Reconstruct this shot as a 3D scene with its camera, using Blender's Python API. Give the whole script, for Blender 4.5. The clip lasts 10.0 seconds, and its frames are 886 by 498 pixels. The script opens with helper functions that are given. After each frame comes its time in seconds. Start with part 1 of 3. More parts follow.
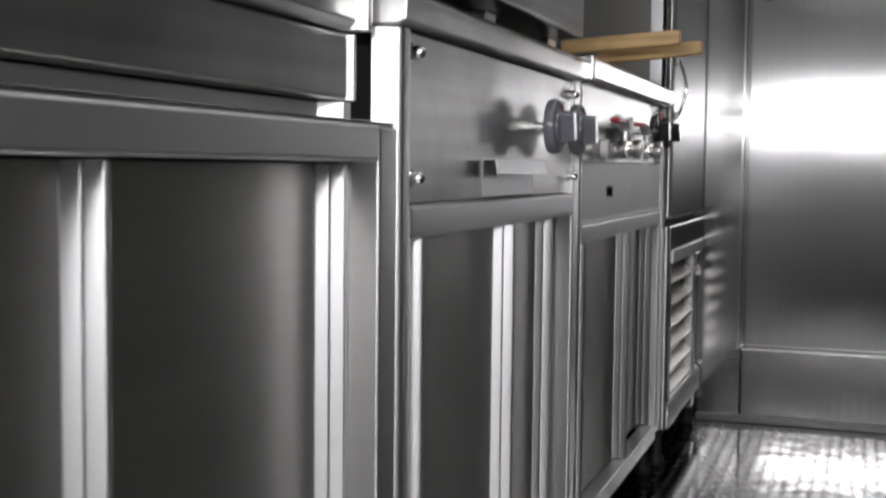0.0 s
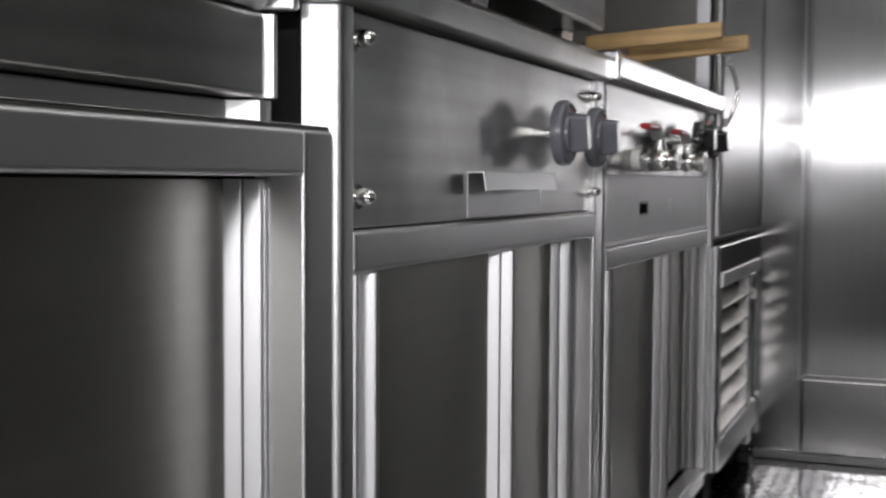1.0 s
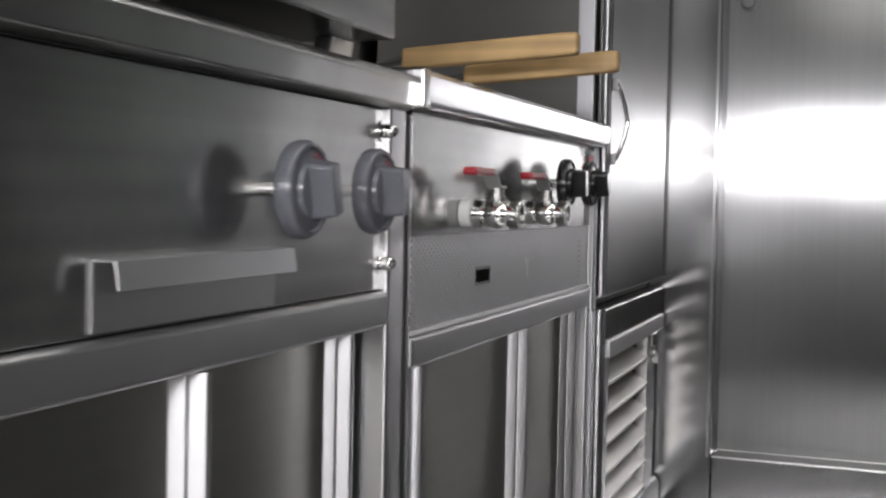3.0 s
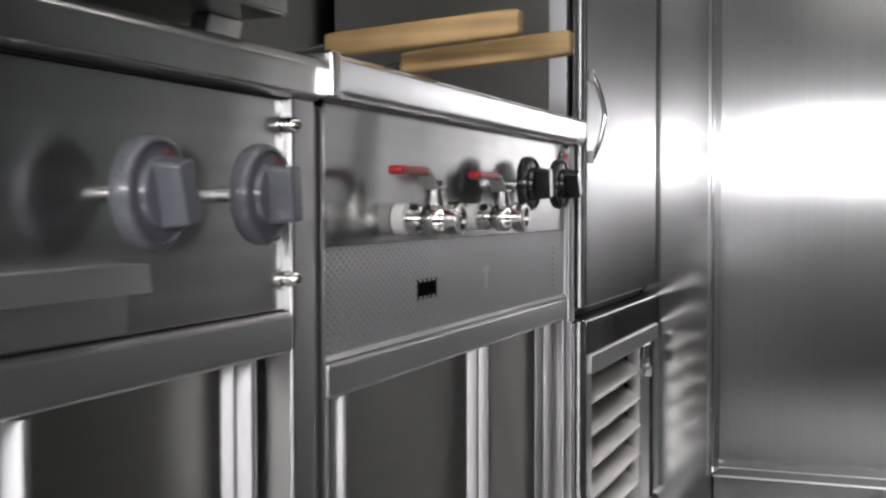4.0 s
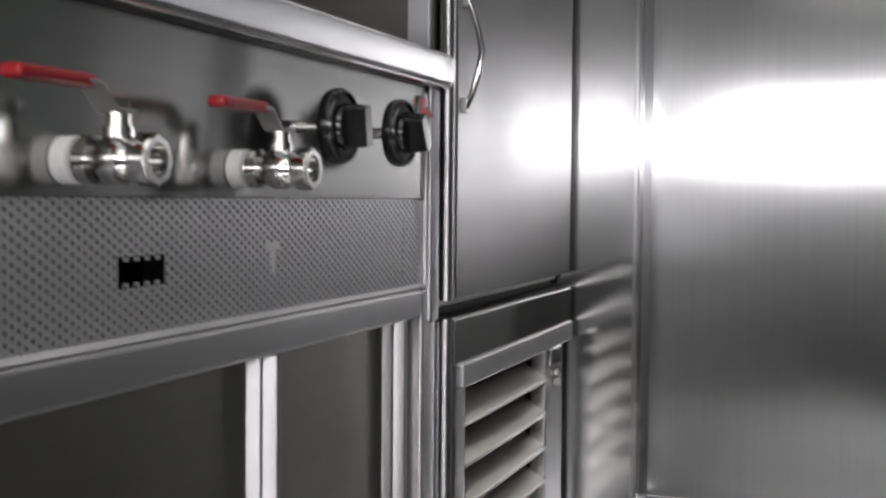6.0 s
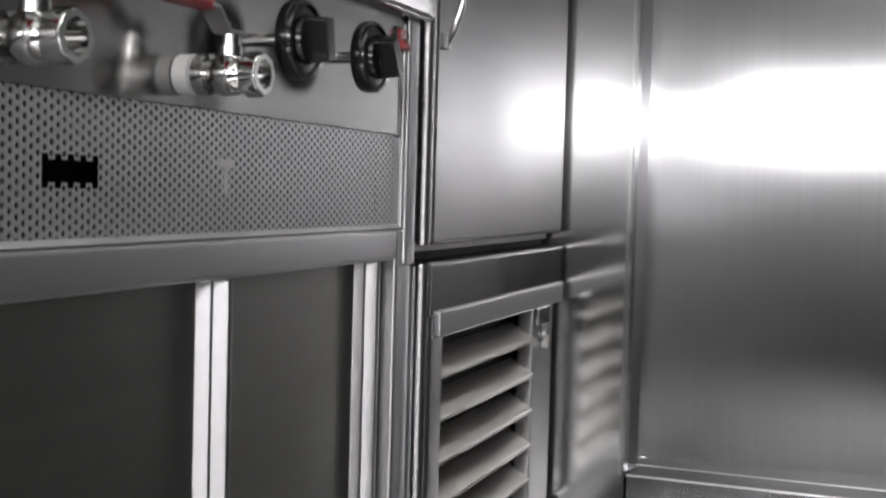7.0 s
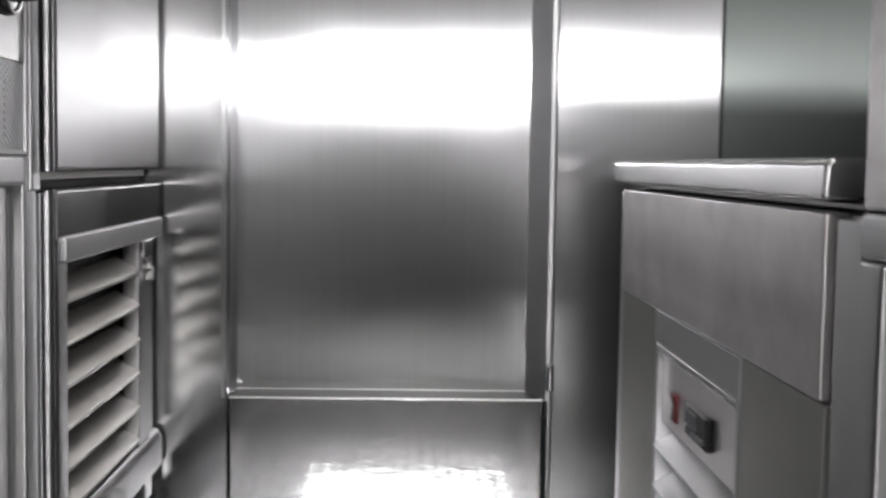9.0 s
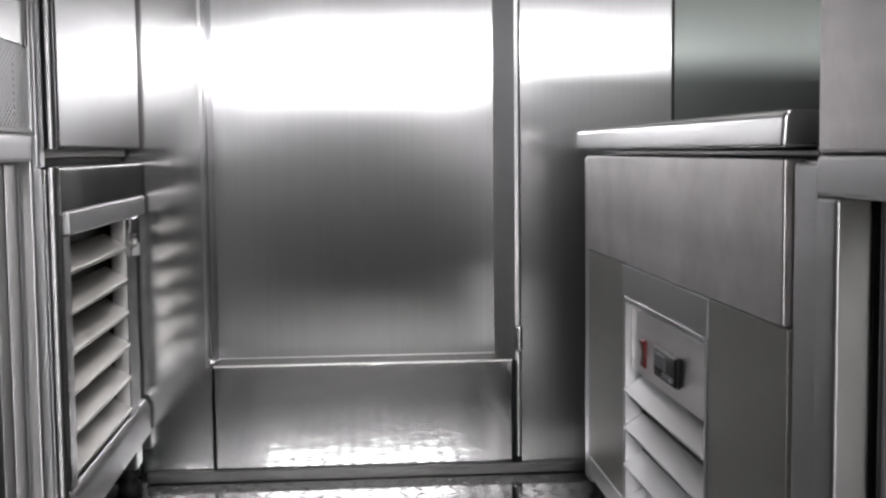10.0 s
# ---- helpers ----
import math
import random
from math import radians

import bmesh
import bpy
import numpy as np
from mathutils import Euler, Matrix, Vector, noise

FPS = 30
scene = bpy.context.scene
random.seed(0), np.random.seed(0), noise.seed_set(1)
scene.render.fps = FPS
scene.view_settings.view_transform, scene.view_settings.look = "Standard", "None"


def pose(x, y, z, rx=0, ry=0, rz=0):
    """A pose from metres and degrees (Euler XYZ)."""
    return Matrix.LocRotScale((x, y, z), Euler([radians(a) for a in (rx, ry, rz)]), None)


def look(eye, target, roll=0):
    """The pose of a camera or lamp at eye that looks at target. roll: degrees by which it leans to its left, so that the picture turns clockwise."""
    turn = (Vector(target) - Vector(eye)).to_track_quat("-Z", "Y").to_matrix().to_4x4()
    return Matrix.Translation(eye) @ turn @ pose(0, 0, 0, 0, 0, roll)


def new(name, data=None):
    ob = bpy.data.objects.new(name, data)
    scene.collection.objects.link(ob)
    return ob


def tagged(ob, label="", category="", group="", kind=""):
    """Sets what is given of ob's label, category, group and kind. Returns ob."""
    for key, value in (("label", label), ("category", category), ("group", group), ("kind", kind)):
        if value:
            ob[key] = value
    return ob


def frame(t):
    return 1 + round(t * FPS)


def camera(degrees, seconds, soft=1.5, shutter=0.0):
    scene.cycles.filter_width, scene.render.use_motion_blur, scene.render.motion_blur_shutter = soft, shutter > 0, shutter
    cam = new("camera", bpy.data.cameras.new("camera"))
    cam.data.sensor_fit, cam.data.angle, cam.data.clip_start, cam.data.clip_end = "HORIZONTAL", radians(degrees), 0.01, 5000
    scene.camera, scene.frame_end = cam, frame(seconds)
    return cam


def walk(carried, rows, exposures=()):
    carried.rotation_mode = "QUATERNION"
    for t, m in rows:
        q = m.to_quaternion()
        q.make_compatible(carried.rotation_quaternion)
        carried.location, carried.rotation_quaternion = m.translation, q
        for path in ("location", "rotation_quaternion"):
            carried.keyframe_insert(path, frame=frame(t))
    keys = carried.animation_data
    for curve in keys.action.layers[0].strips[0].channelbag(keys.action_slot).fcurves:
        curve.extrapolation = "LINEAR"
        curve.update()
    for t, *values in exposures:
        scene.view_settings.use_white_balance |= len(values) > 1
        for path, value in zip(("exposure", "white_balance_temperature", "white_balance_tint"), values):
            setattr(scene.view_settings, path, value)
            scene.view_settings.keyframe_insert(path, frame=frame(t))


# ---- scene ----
cam = camera(40.4, 10.0, soft=2.4, shutter=0.75)
PATH = [
    (0, (0.022, 0.022, 0.739), (-0.63, 1.908, 0.604), 0.6),
    (0.5, (0.011, 0.149, 0.755), (-0.654, 2.033, 0.655), 0.7),
    (1, (0.02, 0.315, 0.741), (-0.735, 2.164, 0.628), 0.3),
    (1.5, (0.024, 0.455, 0.75), (-0.814, 2.266, 0.629), 0.5),
    (2, (0.027, 0.611, 0.785), (-0.765, 2.444, 0.66), 2.2),
    (2.5, (0.026, 0.745, 0.797), (-0.644, 2.627, 0.703), 1.9),
    (4, (0.067, 1.048, 0.791), (-0.639, 2.918, 0.719), -0.1),
    (4.5, (0.062, 1.175, 0.79), (-0.635, 3.048, 0.712), 0.4),
    (5, (0.064, 1.318, 0.801), (-0.597, 3.205, 0.734), 0.7),
    (5.5, (0.071, 1.452, 0.784), (-0.592, 3.338, 0.708), 0.2),
    (7, (0.105, 1.625, 0.691), (-0.588, 3.498, 0.592), 1.6),
    (7.5, (0.085, 1.60, 0.672), (-0.424, 3.534, 0.545), 1.4),
    (8, (0.075, 1.59, 0.67), (-0.177, 3.57, 0.541), 1.7),
    (8.5, (0.05, 1.542, 0.658), (-0.035, 3.536, 0.533), 1.1),
    (9, (0.025, 1.477, 0.64), (0.082, 3.471, 0.5), 0.9),
    (9.5, (-0.008, 1.419, 0.624), (0.12, 3.409, 0.475), 0.4),
    (10, (-0.034, 1.367, 0.616), (0.119, 3.355, 0.454), -0.6),
]
walk(cam, [(t, look(e, g, r)) for t, e, g, r in PATH], exposures=((0.0, -0.18), (1.5, -0.12), (2.2, 0.25), (5.5, 0.3), (7.5, 0.3), (10.0, 0.34)))

# ---- world and light ----
world = bpy.data.worlds.new("world")
scene.world = world
world.use_nodes = True
world.node_tree.nodes["Background"].inputs[0].default_value = (0.5, 0.55, 0.6, 1)
world.node_tree.nodes["Background"].inputs[1].default_value = 0.02


def area_lamp(name, m, sx, sy, watts, colour):
    d = bpy.data.lights.new(name, "AREA")
    d.shape, d.size, d.size_y, d.energy, d.color = "RECTANGLE", sx, sy, watts, colour
    ob = new(name, d)
    ob.matrix_world = m
    return ob


# added panel behind the start of the walk, for a carried light; LED strip under the ceiling
area_lamp("standin_panel_lamp", look((0.175, -0.37, 1.085), (0.175, 3.0, 1.035)), 2.05, 0.13, 28, (1.0, 0.98, 1.0))
area_lamp("strip_light_lamp", look((0.05, 0.55, 2.055), (0.05, 0.55, 0.0)), 0.05, 5.8, 9.6, (1.0, 0.985, 0.97))

# ---- materials ----


def mat(name, base, rough=0.5, metal=0.0, grain=None, aniso=0.0, vary=0.08, rvary=0.08, bump=0.05, scale=6.0, fine=300.0, coat=0.0, stain=0.0, brushed=False, warp=0.0, clear=0.0, wscale=3.5, tight=0.17, taniso=-0.4):
    """Base colour, roughness and metal, with variation at two scales; grain 'z', 'y' or 'x' is the direction of brushing."""
    m = bpy.data.materials.new(name)
    m.use_nodes = True
    nt = m.node_tree
    N, L = nt.nodes, nt.links
    b = N["Principled BSDF"]
    b.inputs["Metallic"].default_value = metal
    b.inputs["Coat Weight"].default_value = coat
    geo = N.new("ShaderNodeNewGeometry")
    pos = N.new("ShaderNodeMapping")
    L.new(geo.outputs["Position"], pos.inputs["Vector"])
    squeeze = {"z": (1, 1, 0.015), "y": (1, 0.015, 1), "x": (0.015, 1, 1), "h": (0.03, 0.03, 1), None: (1, 1, 1)}[grain]
    pos.inputs["Scale"].default_value = squeeze
    streak = N.new("ShaderNodeTexNoise")
    streak.inputs["Scale"].default_value = fine
    streak.inputs["Detail"].default_value = 0.5
    L.new(pos.outputs["Vector"], streak.inputs["Vector"])
    blot = N.new("ShaderNodeTexNoise")
    blot.inputs["Scale"].default_value = scale
    blot.inputs["Detail"].default_value = 2
    blot.inputs["Roughness"].default_value = 0.6
    L.new(geo.outputs["Position"], blot.inputs["Vector"])
    info = N.new("ShaderNodeObjectInfo")

    def mathn(op, a, c):
        n = N.new("ShaderNodeMath")
        n.operation = op
        for k, v in enumerate((a, c)):
            if isinstance(v, (int, float)):
                n.inputs[k].default_value = v
            else:
                L.new(v, n.inputs[k])
        return n.outputs[0]

    def centred(sock, amount):
        return mathn("MULTIPLY", mathn("SUBTRACT", sock, 0.5), amount)

    v = mathn("ADD", mathn("ADD", centred(streak.outputs["Fac"], vary * 2), centred(blot.outputs["Fac"], vary * 2)), centred(info.outputs["Random"], vary * 0.6))
    v = mathn("ADD", v, 1.0)
    mul = N.new("ShaderNodeVectorMath")
    mul.operation = "SCALE"
    mul.inputs[0].default_value = base
    L.new(v, mul.inputs["Scale"])
    col = mul.outputs["Vector"]
    if stain > 0:
        st = N.new("ShaderNodeTexNoise")
        st.inputs["Scale"].default_value = 2.3
        st.inputs["Detail"].default_value = 8
        st.inputs["Roughness"].default_value = 0.7
        L.new(geo.outputs["Position"], st.inputs["Vector"])
        ramp = N.new("ShaderNodeValToRGB")
        ramp.color_ramp.elements[0].position, ramp.color_ramp.elements[1].position = 0.45, 0.7
        L.new(st.outputs["Fac"], ramp.inputs["Fac"])
        mix = N.new("ShaderNodeMix")
        mix.data_type = "RGBA"
        mix.inputs["B"].default_value = (base[0] * 0.45, base[1] * 0.43, base[2] * 0.4, 1)
        L.new(mathn("MULTIPLY", ramp.outputs["Color"], stain), mix.inputs["Factor"])
        L.new(col, mix.inputs["A"])
        col = mix.outputs["Result"]
    L.new(col, b.inputs["Base Color"])
    r = mathn("ADD", mathn("ADD", centred(blot.outputs["Fac"], rvary * 2), centred(streak.outputs["Fac"], rvary)), rough)
    L.new(r, b.inputs["Roughness"])
    if bump > 0:
        bp = N.new("ShaderNodeBump")
        bp.inputs["Strength"].default_value = bump
        bp.inputs["Distance"].default_value = 0.001
        L.new(streak.outputs["Fac"], bp.inputs["Height"])
        L.new(bp.outputs["Normal"], b.inputs["Normal"])
    if warp > 0:
        wn = N.new("ShaderNodeTexNoise")
        wn.inputs["Scale"].default_value = wscale
        wn.inputs["Detail"].default_value = 1
        wm = N.new("ShaderNodeMapping")
        wm.inputs["Scale"].default_value = (1, 1, 0.3)
        L.new(geo.outputs["Position"], wm.inputs["Vector"])
        L.new(wm.outputs["Vector"], wn.inputs["Vector"])
        wb = N.new("ShaderNodeBump")
        wb.inputs["Strength"].default_value = 1.0
        wb.inputs["Distance"].default_value = warp
        L.new(wn.outputs["Fac"], wb.inputs["Height"])
        L.new(wb.outputs["Normal"], b.inputs["Normal"])
    if aniso > 0:
        b.inputs["Anisotropic"].default_value = aniso
        cr = N.new("ShaderNodeVectorMath")
        if grain == "h":
            cr.operation = "ADD"
            cr.inputs[0].default_value, cr.inputs[1].default_value = (0.03, 0.05, 1), (0, 0, 0)
        else:
            cr.operation = "CROSS_PRODUCT"
            L.new(geo.outputs["Normal"], cr.inputs[0])
            cr.inputs[1].default_value = {"z": (0, 0.001, 1), "y": (0.001, 1, 0.001), "x": (1, 0.001, 0.001)}[grain]
        L.new(cr.outputs["Vector"], b.inputs["Tangent"])
    if brushed:
        g = N.new("ShaderNodeBsdfAnisotropic")
        g.distribution = "GGX"
        g.inputs["Anisotropy"].default_value = math.sqrt(1 - 0.9 * aniso) - 1
        L.new(col, g.inputs["Color"])
        L.new(r, g.inputs["Roughness"])
        if warp > 0:
            L.new(wb.outputs["Normal"], g.inputs["Normal"])
        L.new(cr.outputs["Vector"], g.inputs["Tangent"])
        if clear > 0:
            # polish left between the brush lines: a second, tighter lobe
            g2 = N.new("ShaderNodeBsdfAnisotropic")
            g2.distribution = "BECKMANN"
            g2.inputs["Roughness"].default_value = tight
            g2.inputs["Anisotropy"].default_value = taniso
            L.new(col, g2.inputs["Color"])
            L.new(cr.outputs["Vector"], g2.inputs["Tangent"])
            if warp > 0:
                L.new(wb.outputs["Normal"], g2.inputs["Normal"])
            both = N.new("ShaderNodeMixShader")
            both.inputs[0].default_value = clear
            L.new(g.outputs["BSDF"], both.inputs[1])
            L.new(g2.outputs["BSDF"], both.inputs[2])
            L.new(both.outputs[0], N["Material Output"].inputs["Surface"])
        else:
            L.new(g.outputs["BSDF"], N["Material Output"].inputs["Surface"])
    return m


wall_steel = mat("wall_steel", (0.60, 0.60, 0.61), 0.35, 1.0, "z", 0.95, vary=0.05, rvary=0.018, bump=0, fine=210, scale=3, brushed=True, warp=0.0026, clear=0.56, tight=0.17)
sill_steel = mat("sill_steel", (0.47, 0.47, 0.475), 0.26, 1.0, "z", 0.9, vary=0.035, rvary=0.010, bump=0, fine=210, scale=3, brushed=True, warp=0.0015, clear=0.55, tight=0.06)
panel_steel = mat("panel_steel", (0.40, 0.40, 0.395), 0.25, 1.0, "h", 0.75, vary=0.09, rvary=0.015, bump=0, fine=90, stain=0.3, brushed=True, warp=0.004, clear=0.5, tight=0.16, taniso=-0.72)
# scuffed finish; also lighter than panel_steel for the brighter reflections it shows
lit_scuffed_steel = mat("lit_scuffed_steel", (0.62, 0.62, 0.615), 0.34, 1.0, "h", 0.6, vary=0.16, rvary=0.03, bump=0, fine=70, scale=7, stain=0.35, brushed=True, warp=0.004, clear=0.4, tight=0.19, taniso=-0.6)
door_steel = mat("door_steel", (0.39, 0.387, 0.368), 0.42, 1.0, "h", 0.65, vary=0.05, rvary=0.03, bump=0, fine=90, stain=0.15, warp=0.003)
tube_steel = mat("tube_steel", (0.74, 0.74, 0.75), 0.40, 1.0, "h", 0.3, vary=0.03, rvary=0.012, bump=0, fine=60)
post_steel = mat("post_steel", (0.56, 0.56, 0.57), 0.315, 1.0, "h", 0.85, vary=0.03, rvary=0.012, bump=0, fine=60)
# lighter copy of post_steel for faces that catch the lamp's light
lit_steel = mat("lit_steel", (0.76, 0.76, 0.77), 0.34, 1.0, "h", 0.8, vary=0.02, rvary=0.02, bump=0, fine=60)
bright_steel = mat("bright_steel", (0.66, 0.66, 0.67), 0.18, 1.0, None, 0.0, vary=0.05, rvary=0.06, bump=0)
chrome = mat("chrome", (0.75, 0.75, 0.74), 0.12, 1.0, None, vary=0.05, rvary=0.05, bump=0)
mesh_steel = mat("mesh_steel", (0.80, 0.80, 0.81), 0.46, 0.75, None, vary=0.05, rvary=0.05, bump=0.0)
cabinet_steel = mat("cabinet_steel", (0.36, 0.36, 0.36), 0.34, 1.0, "h", 0.8, vary=0.06, rvary=0.012, bump=0, fine=40, brushed=True, warp=0.004, clear=0.5, tight=0.22, taniso=-0.5)
ledge_steel = mat("ledge_steel", (0.17, 0.17, 0.17), 0.52, 1.0, None, vary=0.08, rvary=0.04, bump=0, fine=60)
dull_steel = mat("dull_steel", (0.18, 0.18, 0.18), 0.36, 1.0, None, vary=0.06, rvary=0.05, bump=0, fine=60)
edge_steel = mat("edge_steel", (0.66, 0.66, 0.665), 0.22, 1.0, None, vary=0.03, rvary=0.012, bump=0, fine=60)
slat_steel = mat("slat_steel", (0.64, 0.62, 0.59), 0.40, 0.75, None, vary=0.05, rvary=0.04, bump=0, fine=60)
corner_steel = mat("corner_steel", (0.52, 0.52, 0.525), 0.283, 1.0, "z", 0.93, vary=0.02, rvary=0.003, bump=0, fine=45, scale=3, brushed=True, warp=0.003, clear=0.78, tight=0.14)
counter_steel = mat("counter_steel", (0.76, 0.735, 0.74), 0.35, 1.0, "h", 0.7, vary=0.16, rvary=0.035, bump=0, fine=40, scale=9, stain=0.6, warp=0.004)
green_steel = mat("green_steel", (0.19, 0.21, 0.198), 0.40, 1.0, "z", 0.9, vary=0.02, rvary=0.012, bump=0, fine=45, scale=3, brushed=True, warp=0.003, clear=0.22, tight=0.15)
plate_alu = mat("plate_alu", (0.44, 0.44, 0.44), 0.10, 1.0, "y", 0.001, vary=0.10, rvary=0.02, bump=0.0, fine=90, stain=0.2, brushed=True, warp=0.0007, wscale=16.0)
# near-white metal for highlights drawn as rods
glint_steel = mat("glint_steel", (0.93, 0.93, 0.92), 0.30, 1.0, None, vary=0.03, rvary=0.04, bump=0)
brass = mat("brass", (0.55, 0.33, 0.14), 0.25, 1.0, None, vary=0.1, bump=0)
# near-black: shade of cabinet hollows and gaps put into colour, also dark seams
shade_seam_black = mat("shade_seam_black", (0.03, 0.03, 0.03), 0.6, 0.3, None, vary=0.2)
grey_plastic = mat("grey_plastic", (0.15, 0.155, 0.18), 0.30, 0.0, None, vary=0.10, bump=0.02, coat=0.4)
black_plastic = mat("black_plastic", (0.012, 0.012, 0.013), 0.22, 0.0, None, vary=0.1, bump=0.02, coat=0.3)
rubber = mat("rubber", (0.02, 0.02, 0.02), 0.6, 0.0, None, vary=0.2)
red_plastic = mat("red_plastic", (0.42, 0.02, 0.03), 0.35, 0.0, None, vary=0.12, coat=0.2)
faded_red = mat("faded_red", (0.30, 0.08, 0.09), 0.45, 0.0, None, vary=0.15)
dark_red = mat("dark_red", (0.19, 0.015, 0.02), 0.35, 0.0, None, vary=0.12)
grey_cast = mat("grey_cast", (0.48, 0.48, 0.47), 0.42, 0.9, None, vary=0.1)
# white for metal blown out by the lamp, and for a small mark
bright_white = mat("bright_white", (0.92, 0.92, 0.91), 0.55, 0.0, None, vary=0.06, bump=0.15)
wood = mat("wood", (0.56, 0.37, 0.17), 0.5, 0.0, "x", vary=0.42, rvary=0.1, bump=0.2, fine=120, scale=14)
# pale colour carries a reflection of the lamp
reflection_pale = mat("reflection_pale", (0.88, 0.88, 0.92), 0.35, 1.0, "z", 0.3, vary=0.04)
paint = mat("paint", (0.55, 0.55, 0.54), 0.5, 0.0, None, vary=0.05, bump=0.05)
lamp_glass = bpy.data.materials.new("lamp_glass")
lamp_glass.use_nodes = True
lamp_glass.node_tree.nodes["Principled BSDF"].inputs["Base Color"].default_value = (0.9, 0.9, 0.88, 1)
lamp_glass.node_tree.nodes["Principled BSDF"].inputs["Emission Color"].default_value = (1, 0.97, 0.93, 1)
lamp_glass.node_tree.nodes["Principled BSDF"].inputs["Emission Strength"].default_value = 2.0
# ---- builders ----
ORIGIN = {}


def bx(bm, x0, x1, y0, y1, z0, z1):
    """One box."""
    vs = [bm.verts.new((x, y, z)) for x in (x0, x1) for y in (y0, y1) for z in (z0, z1)]
    for f in ((0, 1, 3, 2), (4, 6, 7, 5), (0, 4, 5, 1), (2, 3, 7, 6), (0, 2, 6, 4), (1, 5, 7, 3)):
        bm.faces.new([vs[k] for k in f])
    return vs


def lathe(bm, base, axis, profile, n=24):
    """Turned shape: profile of (along, radius) about the axis 'x', 'y' or 'z' from base."""
    rings = []
    bx0, by0, bz0 = base
    for a, r in profile:
        ring = []
        for k in range(n):
            c, s_ = math.cos(2 * math.pi * k / n) * r, math.sin(2 * math.pi * k / n) * r
            p = {"x": (a, c, s_), "y": (s_, a, c), "z": (c, s_, a)}[axis]
            ring.append(bm.verts.new((bx0 + p[0], by0 + p[1], bz0 + p[2])))
        rings.append(ring)
    for a, c in zip(rings, rings[1:]):
        for k in range(n):
            bm.faces.new((a[k], a[(k + 1) % n], c[(k + 1) % n], c[k]))
    bm.faces.new(rings[0][::-1])
    bm.faces.new(rings[-1])


def prism(bm, pts, axis, a0, a1):
    """Closed outline in the plane across the axis, drawn out from a0 to a1. 'y': points (x, z); 'x': (y, z); 'z': (x, y)."""
    def at(p, a):
        return {"y": (p[0], a, p[1]), "x": (a, p[0], p[1]), "z": (p[0], p[1], a)}[axis]
    lo = [bm.verts.new(at(p, a0)) for p in pts]
    hi = [bm.verts.new(at(p, a1)) for p in pts]
    n = len(pts)
    for k in range(n):
        bm.faces.new((lo[k], lo[(k + 1) % n], hi[(k + 1) % n], hi[k]))
    bm.faces.new(lo[::-1])
    bm.faces.new(hi)


def pipe(bm, pts, r, n=10):
    """Round bar along a line of points."""
    pts = [Vector(p) for p in pts]
    rings = []
    for k, p in enumerate(pts):
        d = (pts[min(k + 1, len(pts) - 1)] - pts[max(k - 1, 0)]).normalized()
        u = d.orthogonal().normalized() if k == 0 else (rings[-1][1] - d * rings[-1][1].dot(d)).normalized()
        w = d.cross(u)
        rings.append(([bm.verts.new(p + r * (math.cos(2 * math.pi * j / n) * u + math.sin(2 * math.pi * j / n) * w)) for j in range(n)], u))
    for (a, _), (c, _) in zip(rings, rings[1:]):
        for j in range(n):
            bm.faces.new((a[j], a[(j + 1) % n], c[(j + 1) % n], c[j]))
    bm.faces.new(rings[0][0][::-1])
    bm.faces.new(rings[-1][0])


def soften(me):
    """Corner normals weighted by area, so that broad faces stay flat between rounded edges."""
    around = [[] for _ in me.vertices]
    polys = [(p.normal.copy(), p.area) for p in me.polygons]
    for p in me.polygons:
        for v in p.vertices:
            around[v].append(p.index)
    out = []
    for p in me.polygons:
        n0 = polys[p.index][0]
        for v in p.vertices:
            acc = Vector((0, 0, 0))
            for q in around[v]:
                if polys[q][0].dot(n0) > 0.64:
                    acc += polys[q][0] * polys[q][1]
            out.append(acc.normalized() if acc.length > 1e-12 else n0)
    me.normals_split_custom_set(out)


def part(name, bm, material, parent=None, label="", bev=0.0, seg=2, origin=None):
    """Links a bmesh as one mesh object, under a thing or a part, or alone at its own origin."""
    bmesh.ops.recalc_face_normals(bm, faces=bm.faces)
    if bev > 0:
        edges = [e for e in bm.edges if len(e.link_faces) == 2 and e.calc_face_angle() > 0.6]
        bmesh.ops.bevel(bm, geom=edges, offset=bev, segments=seg, profile=0.5, affect="EDGES", clamp_overlap=True)
    if parent is not None:
        o = ORIGIN[parent.name]
    else:
        o = Vector(origin) if origin else Vector((0, 0, 0))
    bmesh.ops.translate(bm, verts=bm.verts, vec=-o)
    me = bpy.data.meshes.new(name)
    bm.to_mesh(me)
    bm.free()
    for p in me.polygons:
        p.use_smooth = True
    soften(me)
    me.materials.append(material)
    ob = new(name, me)
    if parent is not None:
        ob.parent = parent
    else:
        ob.location = o
    ORIGIN[ob.name] = o
    if label:
        ob["label"] = label
    return ob


def thing(name, at, label, category, group="", kind=""):
    """An Empty at the base of a thing."""
    ob = tagged(new(name), label, category, group, kind)
    ob.empty_display_size = 0.05
    ob.location = at
    ORIGIN[ob.name] = Vector(at)
    return ob


def box_part(name, b, material, parent=None, label="", bev=0.002, seg=2, origin=None):
    bm = bmesh.new()
    bx(bm, *b)
    return part(name, bm, material, parent, label, bev, seg, origin)


def setting(name, boxes, material, label, category, bev=0.0):
    bm = bmesh.new()
    for b in boxes:
        bx(bm, *b)
    return tagged(part(name, bm, material, None, "", bev), label, category, kind="structure")


